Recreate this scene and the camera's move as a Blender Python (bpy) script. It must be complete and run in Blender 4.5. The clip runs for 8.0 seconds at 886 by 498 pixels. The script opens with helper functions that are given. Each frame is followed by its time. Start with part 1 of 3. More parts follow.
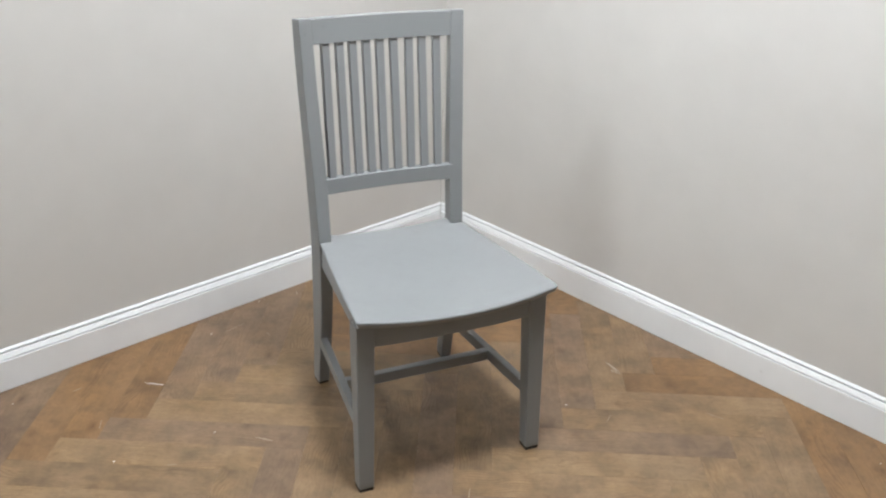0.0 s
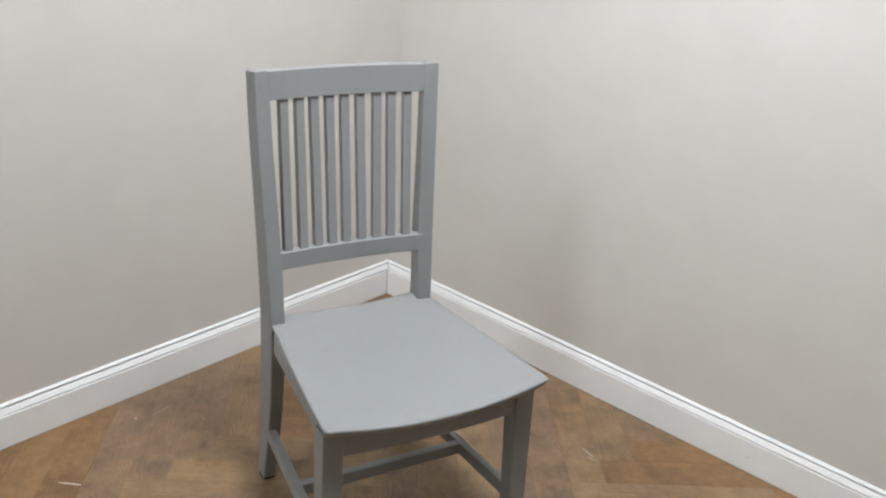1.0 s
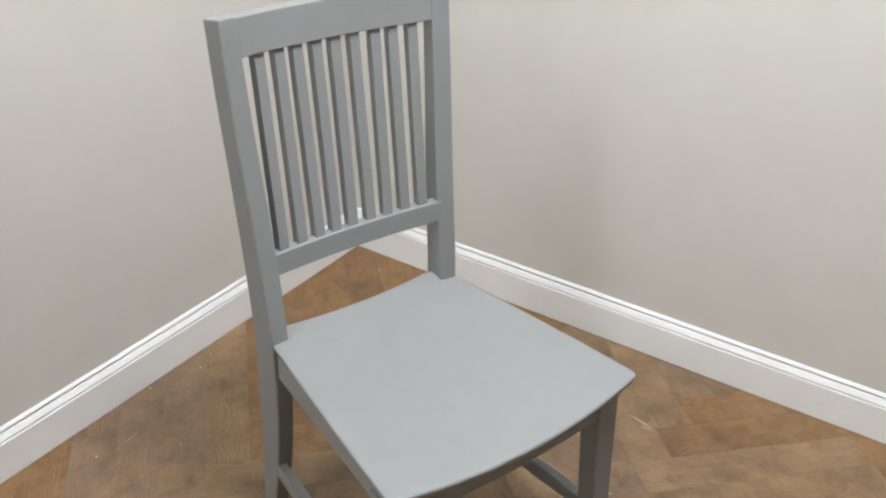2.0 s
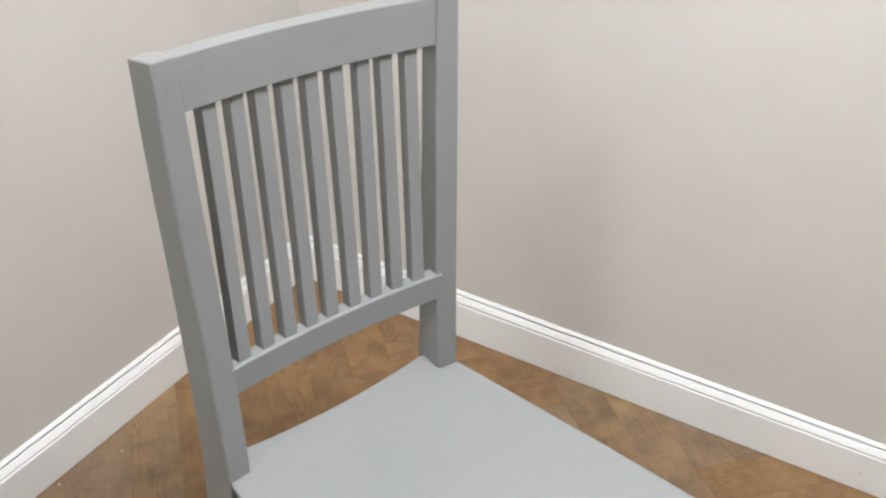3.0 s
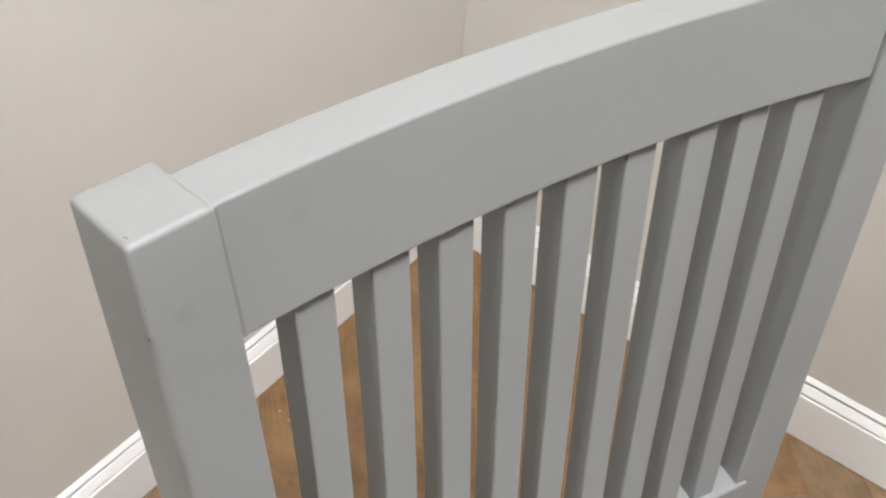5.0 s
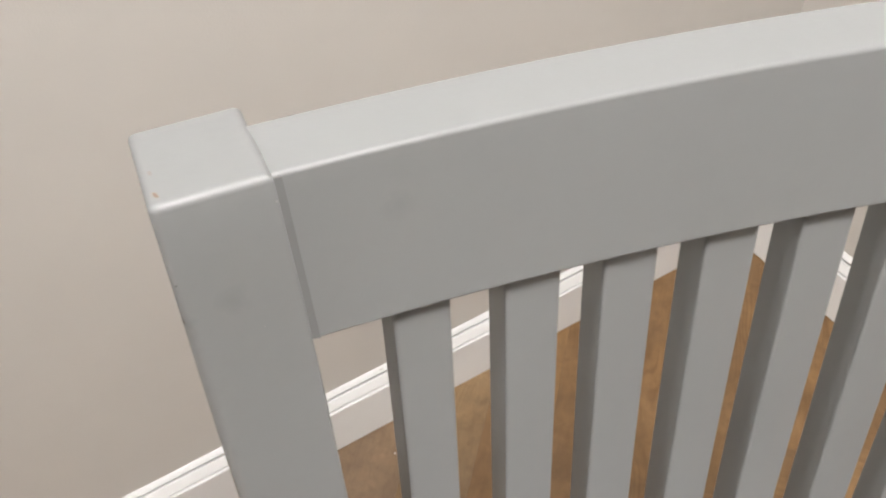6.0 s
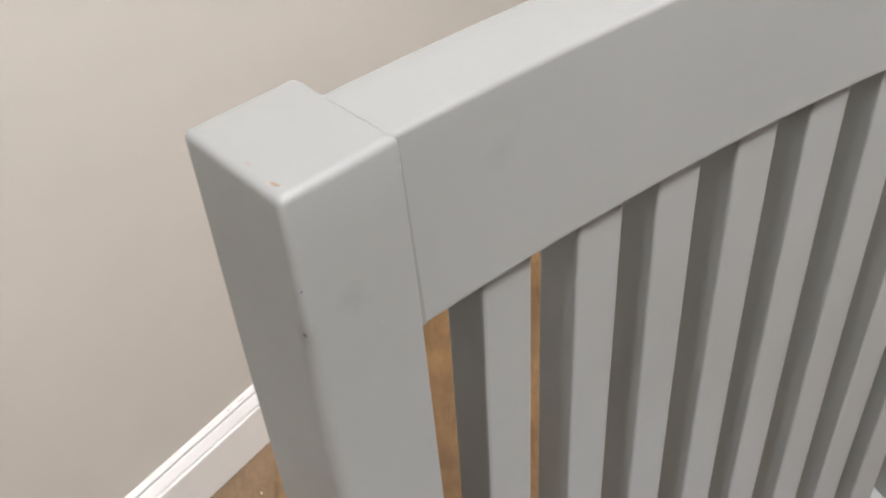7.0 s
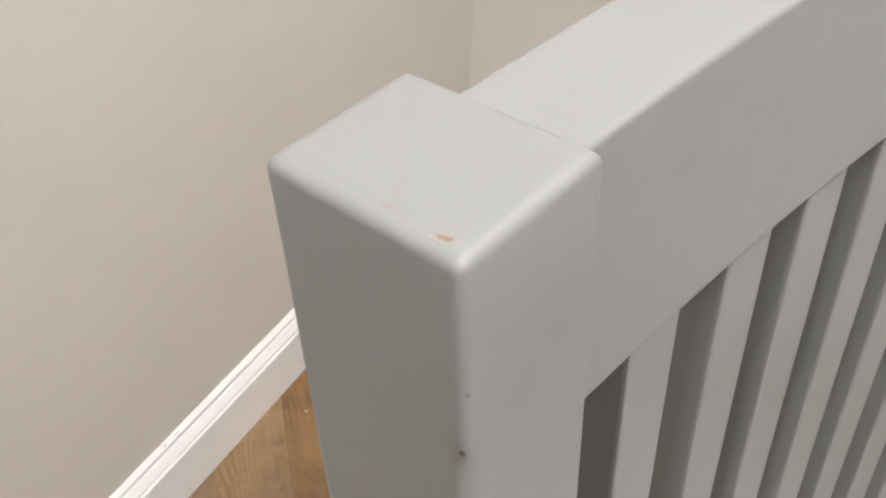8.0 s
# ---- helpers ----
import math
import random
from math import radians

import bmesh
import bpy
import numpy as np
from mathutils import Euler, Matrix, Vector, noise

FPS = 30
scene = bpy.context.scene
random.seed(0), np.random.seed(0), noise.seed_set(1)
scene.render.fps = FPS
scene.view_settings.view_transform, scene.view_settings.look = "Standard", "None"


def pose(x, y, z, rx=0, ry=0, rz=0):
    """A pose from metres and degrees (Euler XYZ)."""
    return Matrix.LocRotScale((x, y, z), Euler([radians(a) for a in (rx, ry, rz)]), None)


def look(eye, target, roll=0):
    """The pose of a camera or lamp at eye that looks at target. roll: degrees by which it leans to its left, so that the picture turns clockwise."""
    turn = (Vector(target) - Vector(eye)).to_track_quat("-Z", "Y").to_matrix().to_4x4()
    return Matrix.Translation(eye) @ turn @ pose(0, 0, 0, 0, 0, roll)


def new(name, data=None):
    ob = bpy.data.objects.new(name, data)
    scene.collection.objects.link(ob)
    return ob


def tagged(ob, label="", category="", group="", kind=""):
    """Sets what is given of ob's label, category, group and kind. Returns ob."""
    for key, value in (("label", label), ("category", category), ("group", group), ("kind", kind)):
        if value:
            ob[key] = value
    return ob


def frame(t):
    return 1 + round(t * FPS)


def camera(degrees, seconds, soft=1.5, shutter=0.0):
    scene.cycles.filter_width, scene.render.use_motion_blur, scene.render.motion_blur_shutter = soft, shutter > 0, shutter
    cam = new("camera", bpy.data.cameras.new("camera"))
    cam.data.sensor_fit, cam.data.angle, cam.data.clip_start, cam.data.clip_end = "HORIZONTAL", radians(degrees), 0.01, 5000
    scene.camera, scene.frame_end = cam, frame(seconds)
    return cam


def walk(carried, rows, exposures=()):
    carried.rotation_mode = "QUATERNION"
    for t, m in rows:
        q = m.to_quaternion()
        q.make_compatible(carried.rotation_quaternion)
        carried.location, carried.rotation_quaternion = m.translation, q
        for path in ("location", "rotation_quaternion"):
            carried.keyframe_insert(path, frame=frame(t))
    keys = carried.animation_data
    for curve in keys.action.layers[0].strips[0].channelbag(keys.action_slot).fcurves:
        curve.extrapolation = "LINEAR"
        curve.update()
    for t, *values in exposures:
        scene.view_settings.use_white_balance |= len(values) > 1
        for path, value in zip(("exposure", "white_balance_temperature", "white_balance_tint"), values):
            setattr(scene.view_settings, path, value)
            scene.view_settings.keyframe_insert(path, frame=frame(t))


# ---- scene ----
from mathutils.bvhtree import BVHTree

# ---- camera ----
cam = camera(49.80, 8.0, soft=2.2)
PATH = [
    (0, (-0.8182, -1.9445, 1.4896), (-0.4444, -1.1219, 1.0612), 1.72),
    (0.3, (-0.8400, -1.8374, 1.5145), (-0.4547, -1.0192, 1.0876), 2.83),
    (0.5, (-0.8581, -1.7697, 1.5055), (-0.4401, -0.9640, 1.0859), 4.33),
    (0.7, (-0.8443, -1.7085, 1.5035), (-0.4171, -0.9074, 1.0844), 4.93),
    (1, (-0.8264, -1.5947, 1.4862), (-0.3598, -0.8070, 1.0839), 4.74),
    (1.2, (-0.7874, -1.4848, 1.4652), (-0.3036, -0.7028, 1.0723), 2.86),
    (2.3, (-0.7893, -0.8993, 1.4276), (-0.2371, -0.2637, 0.8881), 2.78),
    (2.5, (-0.7748, -0.8180, 1.4168), (-0.1982, -0.2066, 0.8748), 3.99),
    (2.7, (-0.7273, -0.7278, 1.4044), (-0.1412, -0.1289, 0.8586), 4.36),
    (3, (-0.6224, -0.6029, 1.3893), (-0.0306, -0.0052, 0.8484), 4.29),
    (3.3, (-0.5390, -0.4753, 1.3884), (0.0508, 0.1296, 0.8532), 4.48),
    (3.5, (-0.5064, -0.3806, 1.3750), (0.0753, 0.2284, 0.8359), 4.33),
    (3.7, (-0.4732, -0.2580, 1.3528), (0.0899, 0.3489, 0.7919), 4.22),
    (4, (-0.4374, -0.1043, 1.3256), (0.0981, 0.4809, 0.7167), 5.48),
    (4.2, (-0.4132, -0.0334, 1.3032), (0.1076, 0.5258, 0.6582), 6.71),
    (4.5, (-0.3624, 0.0257, 1.2632), (0.1462, 0.5609, 0.5888), 8.05),
    (4.7, (-0.3211, 0.0333, 1.2381), (0.1820, 0.5628, 0.5551), 8.21),
    (5.8, (-0.1553, 0.0587, 1.1842), (-0.0140, 0.7218, 0.4491), -2.01),
    (6, (-0.1739, 0.0745, 1.1700), (-0.0377, 0.7399, 0.4361), -1.44),
    (6.2, (-0.1922, 0.0862, 1.1700), (-0.0301, 0.7298, 0.4220), -1.57),
    (6.5, (-0.2298, 0.0942, 1.1608), (0.0338, 0.6997, 0.4099), -0.16),
    (6.8, (-0.2474, 0.1074, 1.1417), (0.0996, 0.6945, 0.4104), 1.46),
    (7, (-0.2586, 0.1183, 1.1395), (0.1197, 0.6935, 0.4142), 1.31),
    (7.2, (-0.2601, 0.1462, 1.1308), (0.1534, 0.6874, 0.3986), 0.72),
    (7.5, (-0.2585, 0.1725, 1.1086), (0.1990, 0.6852, 0.3822), 3.51),
    (7.7, (-0.2594, 0.1816, 1.0981), (0.1996, 0.6901, 0.3696), 3.50),
    (8, (-0.2659, 0.1928, 1.0948), (0.1919, 0.7082, 0.3704), 3.99),
]
walk(cam, [(t, look(eye, aim, roll)) for t, eye, aim, roll in PATH], exposures=((0.0, -0.51, 5960, 11.0), (0.5, -0.6, 5990, 11.2), (1.0, -0.66, 6070, 11.9), (2.5, -0.5, 6200, 12.6), (4.0, -0.47, 6330, 13.9), (4.7, -0.44, 6350, 13.9),
                                                                          (6.0, -0.56, 6610, 15.2), (6.5, -0.48, 6560, 15.2), (7.0, -0.42, 6540, 15.2), (7.5, -0.43, 6560, 15.2), (8.0, -0.47, 6640, 15.8)))

# ---- world and light ----
world = bpy.data.worlds.new("world")
world.use_nodes = True
scene.world = world
world.node_tree.nodes["Background"].inputs["Color"].default_value = (0.9, 0.95, 1.0, 1)
world.node_tree.nodes["Background"].inputs["Strength"].default_value = 0.3
# ceiling light panels: x, y of the centre, half side, strength, colour
# the third is an added fill, out of view, to balance the walls
PANELS = [(0.03, -0.42, 0.22, 188.0, (1.0, 0.987, 0.955)), (-2.53, -0.28, 0.27, 72.0, (0.972, 0.993, 0.963)), (-3.0, -1.6, 0.25, 20.0, (1.0, 0.983, 0.955))]

# ---- plan ----
CORNER = Vector((0.5258, 1.0461))          # foot of the baseboards where they meet
A_LEFT, A_RIGHT = radians(199.54), radians(289.07)
DL = Vector((math.cos(A_LEFT), math.sin(A_LEFT)))
DR = Vector((math.cos(A_RIGHT), math.sin(A_RIGHT)))
BOARD = 0.0145                             # thickness of a baseboard
CEILING = 2.75
WALL_LEN = 4.6


# ---- materials ----
def material(name, rough=0.5, metal=0.0):
    m = bpy.data.materials.new(name)
    m.use_nodes = True
    nt = m.node_tree
    b = nt.nodes["Principled BSDF"]
    b.inputs["Roughness"].default_value = rough
    b.inputs["Metallic"].default_value = metal
    return m, nt, b


def add(nt, kind, **values):
    n = nt.nodes.new(kind)
    for key, v in values.items():
        n.inputs[key.replace("_", " ")].default_value = v
    return n


def ramp(nt, fac, stops):
    r = nt.nodes.new("ShaderNodeValToRGB")
    e = r.color_ramp.elements
    while len(e) < len(stops):
        e.new(0.5)
    for s, (p, c) in zip(e, stops):
        s.position, s.color = p, (*c, 1)
    nt.links.new(fac, r.inputs["Fac"])
    return r.outputs["Color"]


def bump(nt, b, height, strength, distance):
    n = add(nt, "ShaderNodeBump", Strength=strength, Distance=distance)
    nt.links.new(height, n.inputs["Height"])
    nt.links.new(n.outputs["Normal"], b.inputs["Normal"])


def coords(nt, scale=(1, 1, 1)):
    c = nt.nodes.new("ShaderNodeTexCoord")
    m = nt.nodes.new("ShaderNodeMapping")
    m.inputs["Scale"].default_value = scale
    nt.links.new(c.outputs["Object"], m.inputs["Vector"])
    return m.outputs["Vector"]


def noise_tex(nt, vec, scale, detail=4.0, rough=0.55, twist=0.0):
    n = add(nt, "ShaderNodeTexNoise", Scale=scale, Detail=detail, Roughness=rough, Distortion=twist)
    nt.links.new(vec, n.inputs["Vector"])
    return n.outputs["Fac"]


def mix(nt, fac, a, b, blend="MIX"):
    n = nt.nodes.new("ShaderNodeMix")
    n.data_type, n.blend_type = "RGBA", blend
    for v, s in ((fac, n.inputs[0]), (a, n.inputs[6]), (b, n.inputs[7])):
        if isinstance(v, (int, float)):
            s.default_value = v
        elif isinstance(v, tuple):
            s.default_value = (*v, 1)
        else:
            nt.links.new(v, s)
    return n.outputs[2]


def paint_material(name, base, rough, vary=0.05, grain=0.25, scale=(1, 1, 1)):
    """Brushed or rolled paint: faint patches of tone, an uneven sheen and a fine skin."""
    m, nt, b = material(name, rough)
    v = coords(nt, scale)
    big, fine = noise_tex(nt, v, 7.0, 3.0), noise_tex(nt, v, 420.0, 2.0)
    lo, hi = tuple(c * (1 - vary) for c in base), tuple(min(1, c * (1 + vary)) for c in base)
    nt.links.new(ramp(nt, big, ((0.3, lo), (0.7, hi))), b.inputs["Base Color"])
    r = add(nt, "ShaderNodeMapRange", To_Min=rough - 0.05, To_Max=rough + 0.07)
    nt.links.new(noise_tex(nt, v, 23.0, 5.0), r.inputs["Value"])
    nt.links.new(r.outputs["Result"], b.inputs["Roughness"])
    bump(nt, b, fine, grain, 0.0004)
    return m


def chair_paint():
    """Satin grey-blue paint with faint dull smudges and brush marks."""
    m, nt, b = material("chair_paint", 0.4)
    v = coords(nt)
    big = ramp(nt, noise_tex(nt, v, 7.0, 3.0), ((0.3, (0.2310, 0.2408, 0.2430)), (0.7, (0.2430, 0.2532, 0.2556))))
    smudge = ramp(nt, noise_tex(nt, v, 26.0, 7.0, 0.6), ((0.58, (1, 1, 1)), (0.76, (0.955, 0.953, 0.95))))
    tone = mix(nt, 1.0, big, smudge, "MULTIPLY")
    # three greasy smudges: on the post, on the top rail and round the rubbed edge
    for centre, size, tint in (((-0.1967, 0.2492, 0.9715), 0.0052, 0.91), ((-0.1478, 0.2621, 0.9840), 0.0055, 0.925), ((-0.2100, 0.2480, 0.9680), 0.0036, 0.84)):
        far = nt.nodes.new("ShaderNodeVectorMath")
        far.operation = "DISTANCE"
        far.inputs[1].default_value = centre
        nt.links.new(v, far.inputs[0])
        ragged = add(nt, "ShaderNodeMapRange", From_Min=0.3, From_Max=0.7, To_Min=0.55 * size, To_Max=1.5 * size)
        nt.links.new(noise_tex(nt, v, 210.0, 3.0), ragged.inputs["Value"])
        part_way = nt.nodes.new("ShaderNodeMath")
        part_way.operation = "DIVIDE"
        nt.links.new(far.outputs["Value"], part_way.inputs[0])
        nt.links.new(ragged.outputs["Result"], part_way.inputs[1])
        tone = mix(nt, 1.0, tone, ramp(nt, part_way.outputs["Value"], ((0.15, (tint, tint, tint)), (1.0, (1, 1, 1)))), "MULTIPLY")
    speck = ramp(nt, noise_tex(nt, v, 150.0, 5.0, 0.65), ((0.35, (0.986, 0.986, 0.986)), (0.6, (1, 1, 1))))
    nt.links.new(mix(nt, 1.0, tone, speck, "MULTIPLY"), b.inputs["Base Color"])
    rough = add(nt, "ShaderNodeMapRange", To_Min=0.33, To_Max=0.5)
    nt.links.new(noise_tex(nt, v, 31.0, 6.0), rough.inputs["Value"])
    nt.links.new(rough.outputs["Result"], b.inputs["Roughness"])
    bump(nt, b, noise_tex(nt, coords(nt, (1, 1, 0.35)), 330.0, 3.0), 0.10, 0.0004)
    return m


CHAIR_PAINT = chair_paint()
WALL_PAINT = paint_material("wall_paint", (0.619, 0.604, 0.571), 0.62, 0.02, 0.35)
BOARD_PAINT = paint_material("baseboard_paint", (0.825, 0.838, 0.838), 0.6, 0.03, 0.1)
BOARD_PAINT.node_tree.nodes["Principled BSDF"].inputs["Specular IOR Level"].default_value = 0.3
# unseen walls: south kept dark, west paler, to steer the bounced light
SOUTH_BOUNCE_PAINT = paint_material("south_bounce_paint", (0.135, 0.117, 0.113), 0.7, 0.03, 0.35)
WEST_BOUNCE_PAINT = paint_material("west_bounce_paint", (0.475, 0.495, 0.455), 0.7, 0.03, 0.35)
CEILING_PAINT = paint_material("ceiling_paint", (0.80, 0.79, 0.77), 0.8, 0.02, 0.3)
BARE_WOOD = paint_material("bare_wood", (0.216, 0.152, 0.115), 0.7, 0.15, 0.3, (60, 60, 60))
PALE_CHIP = paint_material("primer", (0.40, 0.385, 0.37), 0.6, 0.08, 0.2, (60, 60, 60))
WORN_RIM = paint_material("worn_rim", (0.258, 0.250, 0.243), 0.55, 0.08, 0.2, (60, 60, 60))
CRACK = paint_material("joint_crack", (0.085, 0.085, 0.085), 0.8, 0.1, 0.2)
GREY_JOINT = paint_material("grey_joint", (0.200, 0.204, 0.206), 0.6, 0.1, 0.2)
DARK_MARK = paint_material("dark_mark", (0.055, 0.055, 0.06), 0.6, 0.1, 0.2)
RUBBED = paint_material("rubbed_paint", (0.228, 0.208, 0.199), 0.6, 0.1, 0.2, (40, 40, 40))
# grey for the corner strip: soft shade put into colour
CORNER_SHADE = paint_material("corner_shade", (0.46, 0.45, 0.425), 0.8, 0.2, 0.2)
FELT = paint_material("felt", (0.03, 0.028, 0.026), 0.95, 0.2, 0.8)
WHITE_FLECK = paint_material("white_fleck", (0.80, 0.78, 0.75), 0.6, 0.1, 0.3, (50, 50, 50))
SCUFF_PALE = paint_material("pale_scuff", (0.30, 0.235, 0.165), 0.55, 0.15, 0.3, (50, 50, 50))
RUB_BROWN = paint_material("brown_rub", (0.125, 0.100, 0.088), 0.6, 0.2, 0.3, (50, 50, 50))
BRIGHT_SCRAPE = paint_material("bright_scrape", (0.37, 0.32, 0.26), 0.55, 0.15, 0.3, (50, 50, 50))
GREY_SCUFF = paint_material("grey_scuff", (0.46, 0.44, 0.42), 0.6, 0.2, 0.3, (50, 50, 50))
JOINT = paint_material("joint", (0.085, 0.060, 0.040), 0.8, 0.2, 0.3)


def oak_material(name, dark, mid, light):
    """Brown oak plank: long grain, cathedral bands, blotches and a few knots, each plank of its own."""
    m, nt, b = material(name, 0.45)
    tc = nt.nodes.new("ShaderNodeTexCoord")
    info = nt.nodes.new("ShaderNodeObjectInfo")
    off = nt.nodes.new("ShaderNodeVectorMath")
    off.operation = "MULTIPLY_ADD"
    rnd = nt.nodes.new("ShaderNodeCombineXYZ")
    for i in range(3):
        nt.links.new(info.outputs["Random"], rnd.inputs[i])
    nt.links.new(rnd.outputs["Vector"], off.inputs[0])
    off.inputs[1].default_value = (37.0, 19.0, 11.0)
    nt.links.new(tc.outputs["Object"], off.inputs[2])
    v = off.outputs["Vector"]

    def stretched(sx, sy):
        mp = nt.nodes.new("ShaderNodeMapping")
        mp.inputs["Scale"].default_value = (sx, sy, 1)
        nt.links.new(v, mp.inputs["Vector"])
        return mp.outputs["Vector"]

    w = add(nt, "ShaderNodeTexWave", Scale=3.0, Distortion=11.0, Detail=3.0, Detail_Scale=1.1)
    w.bands_direction = "Y"
    nt.links.new(stretched(1.3, 3.4), w.inputs["Vector"])
    grain = noise_tex(nt, stretched(9, 75), 2.4, 6.0, 0.6)
    blotch = noise_tex(nt, stretched(6.5, 5.0), 2.0, 8.0, 0.6)
    cloud = noise_tex(nt, stretched(3.0, 3.6), 1.7, 4.0, 0.55)
    patch = noise_tex(nt, stretched(9.0, 7.0), 1.9, 8.0, 0.6)
    tone = ramp(nt, blotch, ((0.22, dark), (0.5, mid), (0.78, light)))
    tone = mix(nt, 0.06, tone, ramp(nt, w.outputs["Fac"], ((0.0, dark), (1.0, light))))
    tone = mix(nt, 0.55, tone, ramp(nt, cloud, ((0.32, (0.84, 0.86, 0.93)), (0.5, (0.98, 0.98, 0.98)), (0.68, (1.12, 1.09, 0.96)))), "MULTIPLY")
    tone = mix(nt, 0.52, tone, ramp(nt, patch, ((0.58, (1, 1, 1)), (0.66, (0.82, 0.77, 0.72)), (0.75, (0.52, 0.43, 0.36)))), "MULTIPLY")
    tone = mix(nt, 0.2, tone, ramp(nt, grain, ((0.35, (0.62, 0.57, 0.52)), (0.65, (1.03, 1.03, 1.03)))), "MULTIPLY")
    vor = add(nt, "ShaderNodeTexVoronoi", Scale=1.0)
    nt.links.new(stretched(3.5, 9.0), vor.inputs["Vector"])
    knot = ramp(nt, vor.outputs["Distance"], ((0.02, (0.42, 0.35, 0.29)), (0.09, (0.8, 0.75, 0.7)), (0.19, (1, 1, 1))))
    tone = mix(nt, 0.75, tone, knot, "MULTIPLY")
    # arched growth rings where the board is cut across them
    ring = add(nt, "ShaderNodeTexWave", Scale=1.0, Distortion=26.0, Detail=1.0, Detail_Scale=0.5)
    ring.bands_direction = "Y"
    nt.links.new(stretched(13.0, 38.0), ring.inputs["Vector"])
    shown = ramp(nt, noise_tex(nt, stretched(3.2, 6.0), 1.3, 2.0), ((0.47, (0, 0, 0)), (0.62, (0.55, 0.55, 0.55))))
    tone = mix(nt, shown, tone, mix(nt, 1.0, tone, ramp(nt, ring.outputs["Fac"], ((0.0, (0.66, 0.58, 0.50)), (0.4, (1, 1, 1)), (1.0, (1.06, 1.05, 1.03)))), "MULTIPLY"))
    # worn, mottled finish
    worn = noise_tex(nt, stretched(20, 30), 1.7, 9.0, 0.68, 1.4)
    tone = mix(nt, 0.75, tone, ramp(nt, worn, ((0.32, (0.80, 0.76, 0.72)), (0.5, (1, 1, 1)), (0.68, (1.14, 1.12, 1.08)))), "MULTIPLY")
    shade = add(nt, "ShaderNodeMapRange", To_Min=0.94, To_Max=1.07)
    nt.links.new(info.outputs["Random"], shade.inputs["Value"])
    tone = mix(nt, 1.0, tone, shade.outputs["Result"], "MULTIPLY")
    nt.links.new(tone, b.inputs["Base Color"])
    r = add(nt, "ShaderNodeMapRange", To_Min=0.36, To_Max=0.56)
    nt.links.new(blotch, r.inputs["Value"])
    nt.links.new(r.outputs["Result"], b.inputs["Roughness"])
    bump(nt, b, grain, 0.25, 0.0004)
    return m


OAK = oak_material("oak_brown", (0.122, 0.077, 0.041), (0.219, 0.145, 0.078), (0.308, 0.210, 0.117))
OAK_LIGHT = oak_material("oak_light", (0.141, 0.092, 0.048), (0.241, 0.161, 0.086), (0.330, 0.228, 0.126))
OAK_DARK = oak_material("oak_grey_brown", (0.115, 0.075, 0.047), (0.201, 0.135, 0.083), (0.275, 0.190, 0.118))
OAK_WARM = oak_material("oak_warm_brown", (0.120, 0.068, 0.030), (0.212, 0.123, 0.055), (0.292, 0.176, 0.081))


# ---- mesh helpers ----
def link_mesh(name, bm, mat, parent=None, label="", smooth=True):
    me = bpy.data.meshes.new(name)
    bmesh.ops.recalc_face_normals(bm, faces=bm.faces)
    if smooth:
        for f in bm.faces:
            f.smooth = True
        for e in bm.edges:
            if len(e.link_faces) == 2 and e.calc_face_angle() > radians(32):
                e.smooth = False
    bm.to_mesh(me)
    bm.free()
    me.materials.append(mat)
    ob = new(name, me)
    if parent:
        ob.parent = parent
    if label:
        tagged(ob, label)
    return ob


def part(name, bm, mat, parent, label=""):
    return link_mesh(name, bm, mat, parent, label)


def rounded(hw, hd, r, n=4):
    """A rectangle 2*hw by 2*hd with rounded corners, anticlockwise, as flat points; r: one radius, or one for each corner."""
    pts = []
    for (sx, sy, a0), rad in zip(((1, 1, 0), (-1, 1, 90), (-1, -1, 180), (1, -1, 270)), r if isinstance(r, tuple) else (r,) * 4):
        rad = min(rad, hw * 0.95, hd * 0.95)
        d = 0.3 * min(rad, hw - rad, hd - rad)     # a narrow flat strip beside each corner keeps the faces flat in the light
        cx, cy = sx * (hw - rad), sy * (hd - rad)
        for i in range(-1, n + 2):
            a = radians(a0 + 90 * min(max(i, 0), n) / n)
            k = -d if i < 0 else d if i > n else 0.0
            pts.append((cx + rad * math.cos(a) - k * math.sin(a), cy + rad * math.sin(a) + k * math.cos(a)))
    return pts


def loft(rings):
    """Skins rings of as many points each, and caps both ends."""
    bm = bmesh.new()
    made = [[bm.verts.new(p) for p in ring] for ring in rings]
    n = len(made[0])
    for a, b in zip(made, made[1:]):
        for i in range(n):
            bm.faces.new((a[i], a[(i + 1) % n], b[(i + 1) % n], b[i]))
    bm.faces.new(made[0])
    bm.faces.new(made[-1])
    return bm


def curve(points, z):
    """Straight lines between rows of (z, value, ...)."""
    if z <= points[0][0]:
        return points[0][1:]
    for a, b in zip(points, points[1:]):
        if z <= b[0]:
            f = (z - a[0]) / (b[0] - a[0])
            return tuple(p + (q - p) * f for p, q in zip(a[1:], b[1:]))
    return points[-1][1:]


def soft_curve(points, z, reach=0.05):
    """The same with its bends eased."""
    got = [curve(points, z + reach * k) for k in (-1, -0.5, 0, 0.5, 1)]
    return tuple(sum(g[i] for g in got) / 5 for i in range(len(got[0])))


def slab(outline, z0, z1):
    """An upright prism on a flat outline."""
    return loft([[(x, y, z0) for x, y in outline], [(x, y, z1) for x, y in outline]])


# ---- room ----
def at(s, d):
    """A point s metres along the one wall and d along the other, from the foot of the baseboards."""
    p = CORNER + DL * s + DR * d
    return p.x, p.y


B = BOARD
T = 0.12


